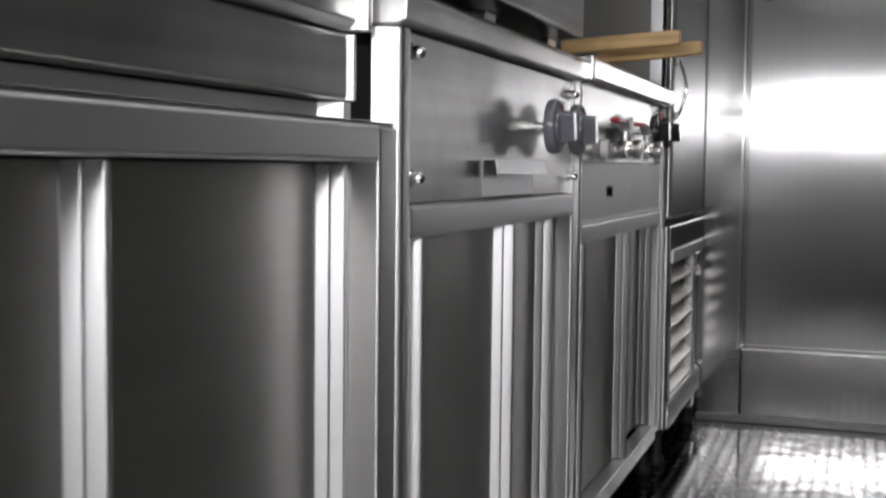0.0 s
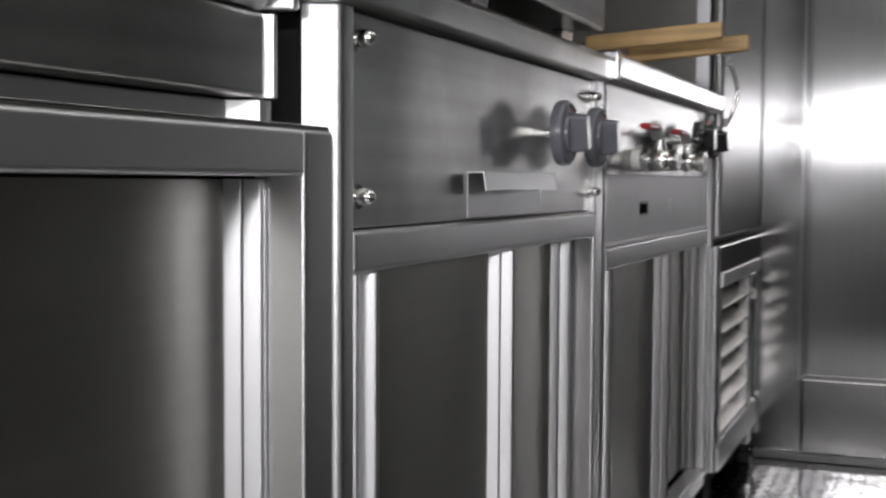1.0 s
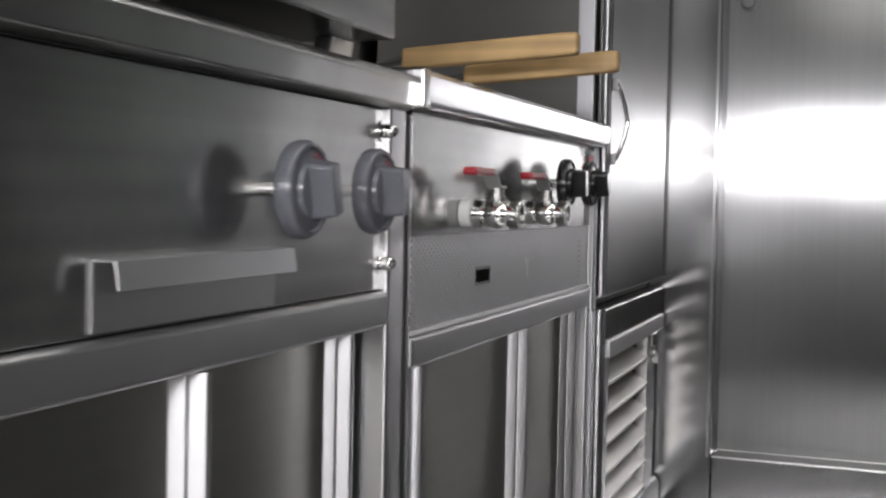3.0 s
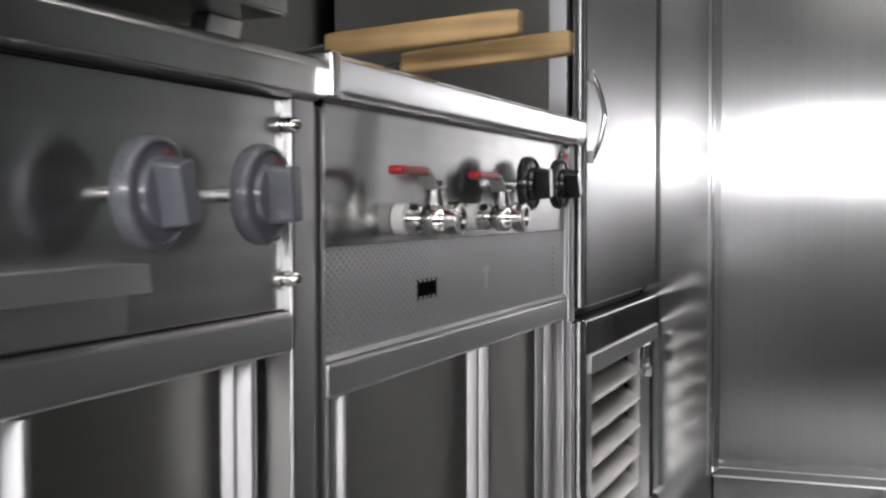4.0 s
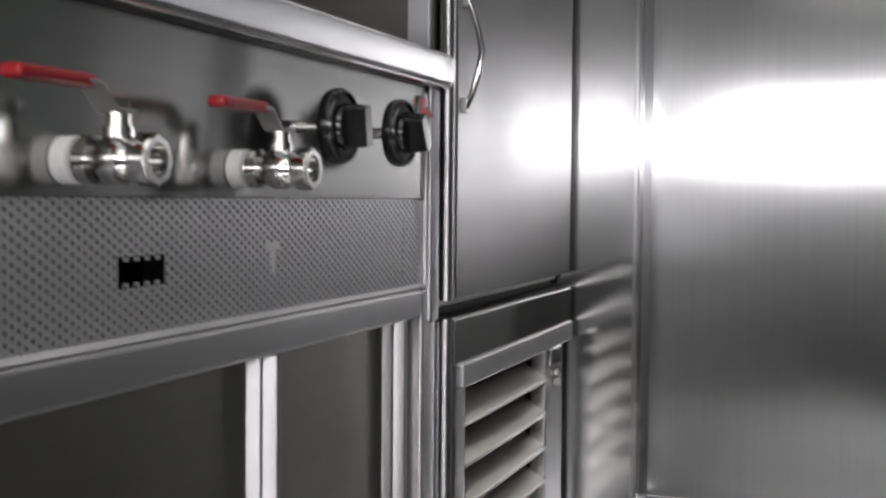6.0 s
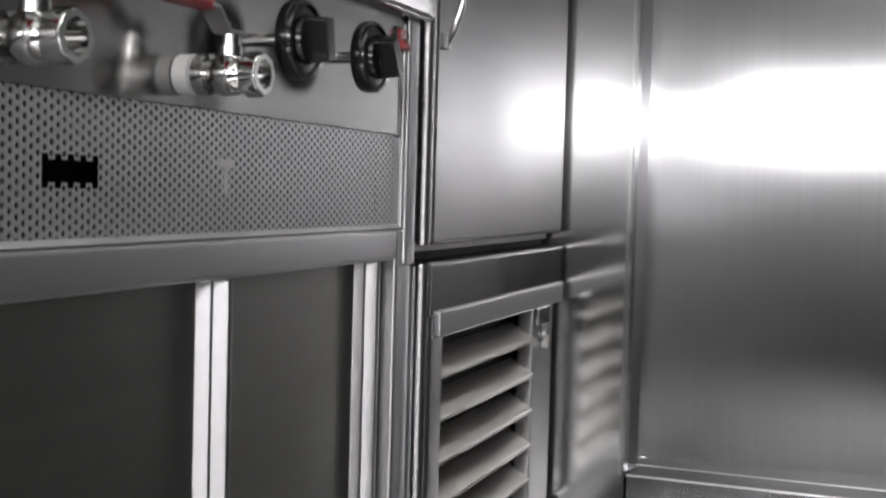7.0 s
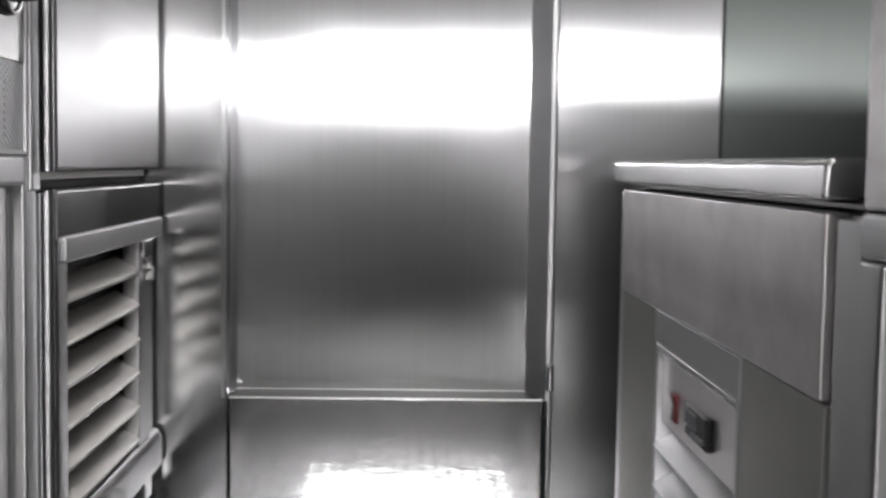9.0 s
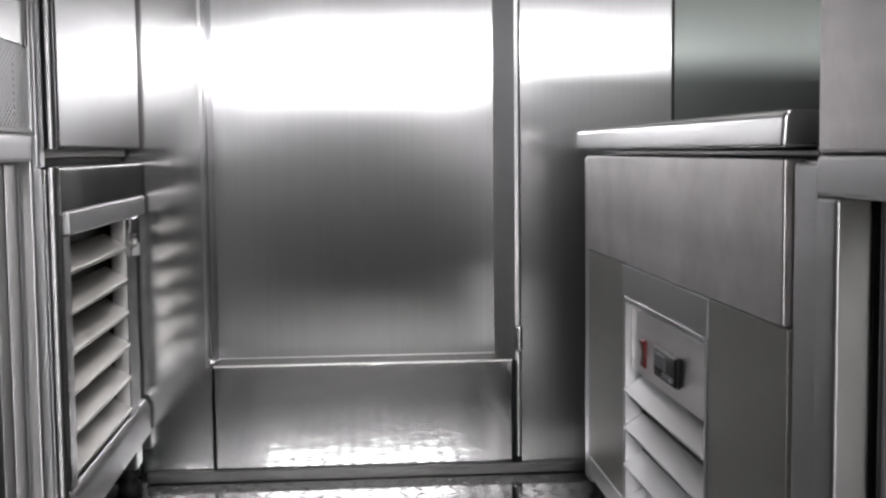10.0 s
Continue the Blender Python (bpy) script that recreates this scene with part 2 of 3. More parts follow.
# ---- room ----
WX0, WX1, WY0, WY1, WH = -0.88, 1.24, -2.55, 3.625, 2.1
RX0, RX1, RZ, RD = -0.298, 0.274, 0.216, 0.085
setting("floor", [(WX0 - 0.08, WX1 + 0.08, WY0 - 0.08, WY1 + 0.3, -0.06, 0.0)], plate_alu, "worn aluminium tread plate floor", "floor")
setting("ceiling", [(WX0 - 0.08, WX1 + 0.08, WY0 - 0.08, WY1 + 0.3, WH, WH + 0.06)], door_steel, "brushed steel lined ceiling", "ceiling")
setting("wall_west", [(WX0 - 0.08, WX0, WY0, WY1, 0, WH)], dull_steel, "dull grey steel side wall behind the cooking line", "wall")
# unseen wall, darkened so the control panels mirror less light
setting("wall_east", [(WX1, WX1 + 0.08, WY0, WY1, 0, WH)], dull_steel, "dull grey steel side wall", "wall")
# end wall round the recessed door: side strips, low sill panel
wall_n = setting("wall_north", [(RX1 + 0.014, 0.579, WY1, WY1 + 0.25, 0, WH), (0.579, WX1, WY1 + 0.003, WY1 + 0.25, 0, WH)], wall_steel, "brushed stainless steel end wall beside the recessed door", "wall")
setting("wall_corner", [(WX0, RX0, WY1, WY1 + 0.25, 0, WH)], corner_steel, "brushed steel wall strip beside the louvred base", "wall")
# unseen wall; its light colour is added to lift what the door leaf mirrors
setting("wall_south", [(WX0, WX1, WY0 - 0.06, WY0, 0, WH)], paint, "unseen plain wall, light grey to brighten the reflections", "wall")

door = thing("door_1", (0, WY1, 0), "brushed stainless steel door recessed above a boxed-in sill", "door", kind="structure")
box_part("door_leaf", (RX0 - 0.01, RX1 + 0.03, WY1 + RD + 0.002, WY1 + RD + 0.04, RZ - 0.05, WH), wall_steel, door, bev=0.001)
box_part("sill_box", (RX0 + 0.006, RX1 - 0.005, WY1 - 0.001, WY1 + RD, 0.022, RZ), sill_steel, door, "folded steel kick box under the door", bev=0.001)
# the ledge's darker steel paints in the dark leaf it mirrors
box_part("sill_ledge", (RX0 + 0.006, RX1 - 0.006, WY1 + 0.004, WY1 + RD - 0.002, RZ, RZ + 0.0015), ledge_steel, door, "sill ledge, darker steel for the dark leaf it mirrors", bev=0)
# rods paint the highlights that run along the ledge's folds
for y in (WY1 + 0.0015, WY1 + RD - 0.001):
    bm = bmesh.new()
    pipe(bm, [(RX0 + 0.004, y, RZ + 0.0008), (RX1 - 0.004, y, RZ + 0.0008)], 0.0021, 8)
    part("sill_edge", bm, glint_steel, door, "rod for the highlight along the sill's folded edge")
for xa, xb, out in ((RX0 - 0.004, RX0 + 0.006, -0.006), (RX1 + 0.002, RX1 - 0.028, 0.006)):
    bm = bmesh.new()
    prism(bm, [(xa, WY1 - 0.001), (xb, WY1 + RD + 0.001), (xb + out * 0.6, WY1 + RD + 0.001), (xa + out, WY1 - 0.001)], "z", RZ, WH)
    part("jamb", bm, wall_steel if out < 0 else tube_steel, door, "slanting steel reveal", 0.0008)
bm = bmesh.new()
lathe(bm, (RX1 + 0.0085, WY1 + 0.004, 0.03), "z", [(0, 0.0055), (2.0, 0.0055)], 20)
part("edge_tube", bm, tube_steel, door, "rounded steel edge tube")
bm = bmesh.new()
bx(bm, RX1 + 0.002, RX1 + 0.015, WY1 - 0.012, WY1 + 0.0, 0.235, 0.285)
part("hinge", bm, bright_steel, door, "small steel hinge", 0.004)
bm = bmesh.new()
lathe(bm, (-0.249, WY1 + RD + 0.003, 1.254), "y", [(0, 0.019), (-0.004, 0.019), (-0.005, 0.011), (-0.022, 0.010), (-0.026, 0.015), (-0.036, 0.016), (-0.039, 0.012)], 20)
part("door_knob", bm, ledge_steel, door, "small dull round knob")
bm = bmesh.new()
for x, s_ in ((RX0, 1), (RX1, -1)):
    prism(bm, [(x, WY1 + 0.002), (x + s_ * 0.012, WY1 + 0.06), (x + s_ * 0.002, WY1 + 0.06), (x - s_ * 0.003, WY1 + 0.002)], "z", RZ - 0.001, RZ + 0.006)
part("weld_bead", bm, bright_steel, door, "bright ground weld at the sill corners", 0.001)
setting("baseboard", [(-0.42, 0.415, WY1 - 0.016, WY1, 0.0, 0.021)], dull_steel, "folded steel strip along the foot of the end wall", "baseboard", 0.003)
setting("wall_panel", [(0.582, WX1 - 0.002, WY1 - 0.002, WY1 + 0.003, 0.655, 2.0)], green_steel, "greenish film-covered steel wall panel", "panel", 0.001)
setting("trim", [(0.577, 0.582, WY1 - 0.003, WY1, 0.65, 2.0), (0.582, WX1 - 0.002, WY1 - 0.006, WY1 - 0.002, 0.645, 0.655)], shade_seam_black, "dark seam strip beside the wall panel", "trim")

strip = thing("strip_light", (0.05, 0.55, 2.06), "long white LED strip light under the steel ceiling", "ceiling light")
box_part("housing", (0.01, 0.09, -2.40, 3.50, 2.075, WH), paint, strip, bev=0.003)
box_part("diffuser", (0.018, 0.082, -2.38, 3.48, 2.06, 2.075), lamp_glass, strip, bev=0.002)

# added panel, never in view: replaces the light carried beside the camera
pl_ = thing("standin_panel", (0.25, -0.4, 1.14), "added white panel on two rods, stand-in for a carried light", "lamp")
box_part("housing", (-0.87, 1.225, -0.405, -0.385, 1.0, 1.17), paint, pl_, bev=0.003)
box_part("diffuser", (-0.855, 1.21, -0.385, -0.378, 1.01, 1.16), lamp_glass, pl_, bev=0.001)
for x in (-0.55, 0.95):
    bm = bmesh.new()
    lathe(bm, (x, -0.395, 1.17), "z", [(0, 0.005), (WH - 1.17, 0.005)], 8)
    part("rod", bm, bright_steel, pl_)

# ---- parts of the cooking line ----
XF = -0.43


def sliding_door(parent, y0, y1, z0, z1, xf, left=True, right=True, deep=0.030, mirror=1, edge=None):
    """Recessed sheet door; its folded pull edges stand out to xf. mirror -1 for the opposite line."""
    s = mirror
    # light falloff is put into the edge steel: lighter near the lamp
    edge = edge or lit_steel

    def b(xa, xb, *r):
        return (min(xf + s * xa, xf + s * xb), max(xf + s * xa, xf + s * xb), *r)
    d = box_part("sliding_door", b(-deep - 0.006, -deep, y0, y1, z0, z1), door_steel, parent, bev=0.001)
    if right:
        bm = bmesh.new()
        prism(bm, [(xf - s * deep, y1 - 0.0190), (xf - s * 0.0145, y1 - 0.0130), (xf - s * 0.0145, y1), (xf - s * deep, y1)], "z", z0, z1)
        part("folded_edge", bm, edge, d, "folded steel edge, its lightness chosen as lit", 0.0015, 2)
        bm = bmesh.new()
        prism(bm, [(xf - s * 0.0142, y1 - 0.0122), (xf - s * 0.002, y1 - 0.0070), (xf, y1 - 0.0045), (xf, y1 - 0.001), (xf - s * 0.002, y1 + 0.001), (xf - s * 0.0130, y1 + 0.001)], "z", z0, z1)
        part("edge_lip", bm, edge, d, "", 0.0012, 2)
    if left:
        bm = bmesh.new()
        prism(bm, [(xf - s * deep, y0 + 0.018), (xf - s * 0.013, y0 + 0.028), (xf - s * 0.013, y0 + 0.034), (xf - s * deep, y0 + 0.034)], "z", z0, z1)
        part("folded_edge", bm, edge, d, "folded steel edge, its lightness chosen as lit", 0.001, 2)
        bm = bmesh.new()
        prism(bm, [(xf - s * deep, y0 + 0.0355), (xf - s * 0.012, y0 + 0.0355), (xf - s * 0.002, y0 + 0.0415), (xf, y0 + 0.044), (xf, y0 + 0.047), (xf - s * 0.002, y0 + 0.049), (xf - s * deep, y0 + 0.049)], "z", z0, z1)
        part("edge_lip", bm, edge, d, "", 0.001, 2)
    return d


def bullet_foot(parent, x, y, z=0.09, r=0.02):
    bm = bmesh.new()
    lathe(bm, (x, y, 0), "z", [(0, r * 0.8), (0.006, r), (0.02, r), (0.03, r * 0.6), (z - 0.02, r * 0.6), (z - 0.02, r * 0.9), (z, r * 0.9)], 16)
    part("foot", bm, rubber, parent, "black adjustable foot")


def cap_bolt(parent, x, y, z):
    bm = bmesh.new()
    lathe(bm, (x, y, z), "x", [(0, 0.011), (0.002, 0.011), (0.002, 0.0075), (0.010, 0.0075), (0.014, 0.006), (0.017, 0.003), (0.018, 0.0006)], 14)
    part("cap_bolt", bm, chrome, parent, "shiny domed cap bolt")


def frame_unit(name, label, y0, y1, top, rail_z0, rail_z1, doors, left_post=0.035, right_post=0.035, upper_post=0, side=0, inset=0.06):
    """Steel cabinet on feet: carcass, posts, rail, bottom rail and sliding doors."""
    u = thing(name, (XF - 0.2, (y0 + y1) / 2, 0), label, "cabinet", "cooking line cabinets")
    # solid near-black fill: the hollow cabinet's shade is in its colour
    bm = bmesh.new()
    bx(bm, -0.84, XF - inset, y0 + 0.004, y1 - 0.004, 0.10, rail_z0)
    part("carcass", bm, shade_seam_black, u, bev=0.001)
    box_part("side_panel", (-0.84, XF - 0.032, y0, y0 + 0.003, 0.10, side or top - 0.03), panel_steel, u, bev=0)
    if side:
        # added sheet, coloured near-black for the shade behind the open frame
        bm = bmesh.new()
        bx(bm, -0.84, XF - 0.034, y0 + 0.03, y0 + 0.034, side, top - 0.037)
        part("inner_panel", bm, shade_seam_black, u, "near-black sheet for the shade in the gap")
        bm = bmesh.new()
        prism(bm, [(XF - 0.032, y0), (XF - 0.006, y0 + 0.008), (XF, y0 + 0.014), (XF, y0 + left_post), (XF - 0.032, y0 + left_post)], "z", 0.10, top - 0.037)
        part("post", bm, lit_steel, u, "post with a bright folded flank", 0.002)
    else:
        box_part("post", (XF - 0.032, XF, y0, y0 + left_post, 0.10, top - 0.03), post_steel, u, bev=0.009, seg=4)
    box_part("post", (XF - 0.046, XF, y1 - right_post, y1, 0.10, rail_z1 if upper_post else top - 0.03), lit_steel, u, bev=0.004, seg=3)
    if upper_post:
        box_part("post", (XF - 0.032, XF, y1 - upper_post, y1, rail_z1, top - 0.03), post_steel, u, bev=0.005, seg=3)
    box_part("front_rail", (XF - 0.035, XF + 0.001, y0 + left_post, y1 - right_post, rail_z0, rail_z1), tube_steel, u, bev=0.005, seg=3)
    box_part("bottom_rail", (XF - 0.035, XF + 0.001, y0 + left_post, y1 - right_post, 0.085, 0.122), tube_steel, u, bev=0.004, seg=3)
    for d in doors:
        sliding_door(u, d[0], d[1], 0.124, rail_z0 - 0.002, *d[2:])
    for y in (y0 + 0.04, y1 - 0.04):
        for x in (XF - 0.03, -0.78):
            bullet_foot(u, x, y, 0.10)
    return u


# unit one: low table
u1 = frame_unit("work_table", "brushed stainless steel work table with sliding doors", -0.10, 1.183, 0.81, 0.744, 0.780,
                [(-0.05, 0.709, XF - 0.020, True, True, 0.028), (0.65, 1.134, XF - 0.034, False, True, 0.028)], right_post=0.048, inset=0.10)
box_part("table_top", (-0.84, XF - 0.003, -0.10, 1.181, 0.7805, 0.784), panel_steel, u1, bev=0.001)

# unit two
u2 = frame_unit("griddle_cabinet", "stainless steel griddle cabinet with control panel and sliding doors", 1.185, 2.035, 0.922, 0.662, 0.698,
                [(1.230, 1.650, XF - 0.003, True, True, 0.028), (1.60, 1.978, XF - 0.030, False, True, 0.026, 1, post_steel)], right_post=0.044, side=0.76, inset=0.078)
bm = bmesh.new()
bx(bm, XF - 0.016, XF - 0.010, 1.22, 2.0, 0.700, 0.884)
part("control_panel", bm, lit_scuffed_steel, u2, "scuffed stainless control panel, lightened for its reflections", 0.001)
bm = bmesh.new()
prism(bm, [(-0.84, 0.885), (XF + 0.002, 0.885), (XF + 0.012, 0.889), (XF + 0.013, 0.915), (XF + 0.006, 0.924), (-0.84, 0.924)], "y", 1.175, 2.032)
part("top_edge", bm, lit_scuffed_steel, u2, "thick steel top with folded front", 0.002)
# dark strip paints the shade under the top's folded front
box_part("shadow_gap", (XF - 0.014, XF - 0.002, 1.22, 2.0, 0.8842, 0.8848), shade_seam_black, u2, bev=0)
for y in (1.245, 1.992):
    for z in (0.862, 0.727):
        cap_bolt(u2, XF - 0.010, y, z)
bm = bmesh.new()
prism(bm, [(XF - 0.0095, 0.702), (XF - 0.0095, 0.751), (XF + 0.0105, 0.751), (XF + 0.0135, 0.731), (XF + 0.0117, 0.7305), (XF + 0.0090, 0.7492), (XF - 0.0077, 0.7492), (XF - 0.0077, 0.702)], "y", 1.505, 1.758)
part("tray_handle", bm, tube_steel, u2, "folded steel pull lip of the drip tray", 0.0006, 1)


def knob(parent, y, z, x0, x1, radius, body, grip_turn=0.0, ring=False):
    """Control knob on a bright stem: stem, skirt disc, grip."""
    k = bmesh.new()
    lathe(k, (x0, y, z), "x", [(0, 0.006), (x1 - x0 + 0.002, 0.006)], 12)
    stem = part("knob_stem", k, chrome, parent, "bright metal stem")
    k = bmesh.new()
    R = radius
    lathe(k, (x1, y, z), "x", [(0, R * 0.96), (0.004, R), (0.011, R), (0.015, R * 0.94), (0.0155, R * 0.86), (0.013, R * 0.84), (0.014, R * 0.62), (0.018, R * 0.58), (0.019, R * 0.4)], 40)
    knob_ = part("control_knob", k, body, parent)
    k = bmesh.new()
    a, w, d = R * 0.60, R * 0.26, 0.026
    prism(k, [(-w, -a * 0.9), (-w * 0.8, -a), (w * 0.8, -a), (w, -a * 0.9), (w, a * 0.9), (w * 0.8, a), (-w * 0.8, a), (-w, a * 0.9)], "x", x1 + 0.012, x1 + 0.012 + d)
    for v in k.verts:
        far = (v.co.x - x1 - 0.012) / d
        v.co.y *= 1 - 0.15 * far
        v.co.z *= 1 - 0.12 * far
    bmesh.ops.rotate(k, verts=k.verts, cent=(0, 0, 0), matrix=Matrix.Rotation(grip_turn, 3, "X"))
    bmesh.ops.translate(k, verts=k.verts, vec=(0, y, z))
    part("grip", k, body, knob_, bev=0.004, seg=3)
    if ring:
        k = bmesh.new()
        for j in range(5):
            an = 1.9 + j * 0.22
            c, s_ = math.cos(an) * R * 0.74, math.sin(an) * R * 0.74
            bx(k, x1 + 0.0125, x1 + 0.0148, y - c - 0.0022, y - c + 0.0022, z + s_ - 0.0015, z + s_ + 0.0015)
        part("mark", k, faded_red, knob_, "faded red scale marks")
    return knob_


knob(u2, 1.735, 0.800, XF - 0.010, XF + 0.022, 0.040, grey_plastic, 0.25, True)
knob(u2, 1.885, 0.800, XF - 0.010, XF + 0.022, 0.040, grey_plastic, 0.1, True)

# unit three
u3 = frame_unit("boiler_cabinet", "stainless steel boiler cabinet with perforated panel, valves and knobs", 2.037, 2.962, 0.914, 0.608, 0.643,
                [(2.066, 2.552, XF - 0.003, True, True, 0.028, 1, post_steel), (2.45, 2.908, XF - 0.016, False, True, 0.026, 1, post_steel)], left_post=0.024, right_post=0.046, upper_post=0.03)
box_part("control_panel", (XF - 0.012, XF - 0.004, 2.062, 2.930, 0.752, 0.888), panel_steel, u3, "stainless control panel", bev=0.001)
bm = bmesh.new()
prism(bm, [(-0.84, 0.900), (-0.47, 0.900), (-0.47, 0.888), (XF + 0.012, 0.888), (XF + 0.0165, 0.891), (XF + 0.0191, 0.897), (XF + 0.0208, 0.926), (XF + 0.017, 0.930), (-0.46, 0.930), (-0.48, 0.924), (-0.84, 0.924)], "y", 2.030, 2.972)
part("top_edge", bm, edge_steel, u3, "thick bright steel top edge", 0.0025, 3)
box_part("end_cap", (XF - 0.020, XF + 0.0225, 2.0275, 2.046, 0.8885, 0.9310), edge_steel, u3, "bright folded end of the top", bev=0.003, seg=3)
box_part("upright_strip", (XF - 0.004, XF + 0.004, 2.934, 2.964, 0.60, 0.888), post_steel, u3, bev=0.003)

# perforated panel with round holes
def perforated(parent, x, y0, y1, z0, z1, pitch, hole, gap):
    """Sheet with upright rows of staggered round holes; gap: a rectangle left open."""
    cols = int(round((y1 - y0) / (pitch * 0.866)))
    rows = int(round((z1 - z0) / pitch))
    py, pz = (y1 - y0) / cols, (z1 - z0) / rows
    verts, faces, known = [], [], {}
    for c in range(cols):
        off = 0.5 * pz if c % 2 else 0.0
        for r in range(rows):
            ya, yb = y0 + c * py, y0 + (c + 1) * py
            za, zb = z0 + r * pz + off, z0 + (r + 1) * pz + off
            if zb > z1 + 1e-6:
                continue
            yc, zc = (ya + yb) / 2, (za + zb) / 2
            if gap[0] < yc < gap[1] and gap[2] < zc < gap[3]:
                continue
            ids = []
            for p in ((yb, zc), (yb, zb), (yc, zb), (ya, zb), (ya, zc), (ya, za), (yc, za), (yb, za)):
                key = (round(p[0] * 1e5), round(p[1] * 1e5))
                if key not in known:
                    known[key] = len(verts)
                    verts.append((x, p[0], p[1]))
                ids.append(known[key])
            k = len(verts)
            for dx in (0, -0.0015):
                verts += [(x + dx, yc + hole * math.cos(math.pi / 4 * q), zc + hole * math.sin(math.pi / 4 * q)) for q in range(8)]
            for q in range(8):
                n = (q + 1) % 8
                faces.append((ids[q], ids[n], k + n, k + q))
                faces.append((k + q, k + n, k + 8 + n, k + 8 + q))
    o = ORIGIN[parent.name]
    me = bpy.data.meshes.new("perforated_panel")
    me.from_pydata([tuple(Vector(v) - o) for v in verts], [], faces)
    me.materials.append(mesh_steel)
    ob = new("perforated_panel", me)
    ob.parent = parent
    ob["label"] = "perforated steel vent panel with a cut-out"
    ORIGIN[ob.name] = o
    return ob


perf = perforated(u3, XF - 0.006, 2.062, 2.915, 0.6445, 0.7560, 0.0080, 0.0024, (2.296, 2.362, 0.688, 0.706))
box_part("plain_margin", (XF - 0.009, XF - 0.006, 2.915, 2.934, 0.648, 0.750), mesh_steel, u3, bev=0)
bm = bmesh.new()
prism(bm, [(XF - 0.008, 0.6435), (XF - 0.001, 0.6435), (XF - 0.001, 0.645), (XF - 0.006, 0.649), (XF - 0.008, 0.649)], "y", 2.062, 2.934)
part("bent_lip", bm, mesh_steel, u3, "bright bent lower edge of the vent panel", 0.0008, 1)

# upright row of small pale dots
for zc in range(8):
    box_part("spot_weld", (XF - 0.006, XF - 0.0052, 2.862, 2.866, 0.664 + zc * 0.0085, 0.668 + zc * 0.0085), grey_cast, u3, bev=0)
# small white mark, wider at its top
bm = bmesh.new()
bx(bm, XF - 0.006, XF - 0.0045, 2.536, 2.542, 0.682, 0.704)
bx(bm, XF - 0.006, XF - 0.0045, 2.527, 2.551, 0.704, 0.712)
part("patch", bm, bright_white, u3, "small white mark on the vent panel", 0.0005, 1)


def ball_valve(y, z):
    """Plated ball valve with a red lever, standing out from the panel."""
    x = XF - 0.004
    v = thing("ball_valve", (x, y, z), "shiny plated ball valve with red lever on the boiler panel", "valve", "drain valves")
    # collar coloured white where its plated metal mirrors the lamp
    k = bmesh.new()
    lathe(k, (x, y, z), "x", [(0, 0.015), (0.001, 0.0165), (0.014, 0.0165), (0.015, 0.014)], 24)
    part("collar", k, bright_white, v, "plated collar, white for the lamp it mirrors")
    k = bmesh.new()
    lathe(k, (x + 0.014, y, z), "x", [(0, 0.013), (0.004, 0.013), (0.004, 0.0165), (0.014, 0.0165), (0.015, 0.013), (0.020, 0.014), (0.026, 0.0175), (0.036, 0.0175), (0.042, 0.014), (0.046, 0.013)], 24)
    part("body", k, chrome, v)
    k = bmesh.new()
    lathe(k, (x + 0.060, y, z), "x", [(0, 0.0165), (0.001, 0.018), (0.014, 0.018), (0.016, 0.0165), (0.016, 0.012), (0.006, 0.012)], 8)
    part("hex_end", k, chrome, v, "octagonal outlet end")
    k = bmesh.new()
    lathe(k, (x + 0.045, y, z + 0.012), "z", [(0, 0.010), (0.010, 0.010), (0.010, 0.008), (0.020, 0.008), (0.020, 0.006), (0.027, 0.006)], 14)
    part("stem", k, chrome, v)
    k = bmesh.new()
    lathe(k, (x + 0.045, y, z + 0.0345), "z", [(0, 0.0085), (0.006, 0.0085)], 6)
    part("nut", k, chrome, v)
    # the lever: flat bar from the stem, bent up, then the dipped grip
    k = bmesh.new()
    xc = x + 0.045
    prism(k, [(y + 0.010, z + 0.031), (y + 0.010, z + 0.034), (y - 0.012, z + 0.034), (y - 0.030, z + 0.050), (y - 0.042, z + 0.050), (y - 0.042, z + 0.047), (y - 0.031, z + 0.047), (y - 0.013, z + 0.031)], "x", xc - 0.009, xc + 0.009)
    lever = part("lever", k, grey_cast, v, "grey bent lever", 0.001)
    k = bmesh.new()
    bx(k, xc - 0.0085, xc + 0.0085, y - 0.108, y - 0.034, z + 0.0445, z + 0.0535)
    part("grip", k, red_plastic, lever, "worn red dipped grip", 0.0035, 3)
    return v


ball_valve(2.232, 0.777)
ball_valve(2.464, 0.777)
knob(u3, 2.590, 0.820, XF - 0.004, XF + 0.030, 0.036, black_plastic, 0.15)
knob(u3, 2.745, 0.822, XF - 0.004, XF + 0.030, 0.036, black_plastic, 0.5)
sw = thing("rocker_switch", (XF - 0.004, 2.914, 0.862), "small red rocker switch in a black bezel", "switch")
box_part("bezel", (XF - 0.004, XF - 0.001, 2.902, 2.926, 0.846, 0.876), black_plastic, sw, bev=0.001)
bm = bmesh.new()
prism(bm, [(XF - 0.002, 0.849), (XF + 0.010, 0.851), (XF + 0.003, 0.862), (XF + 0.004, 0.873), (XF - 0.002, 0.873)], "y", 2.905, 2.923)
part("rocker", bm, red_plastic, sw, "red rocker", 0.0008)

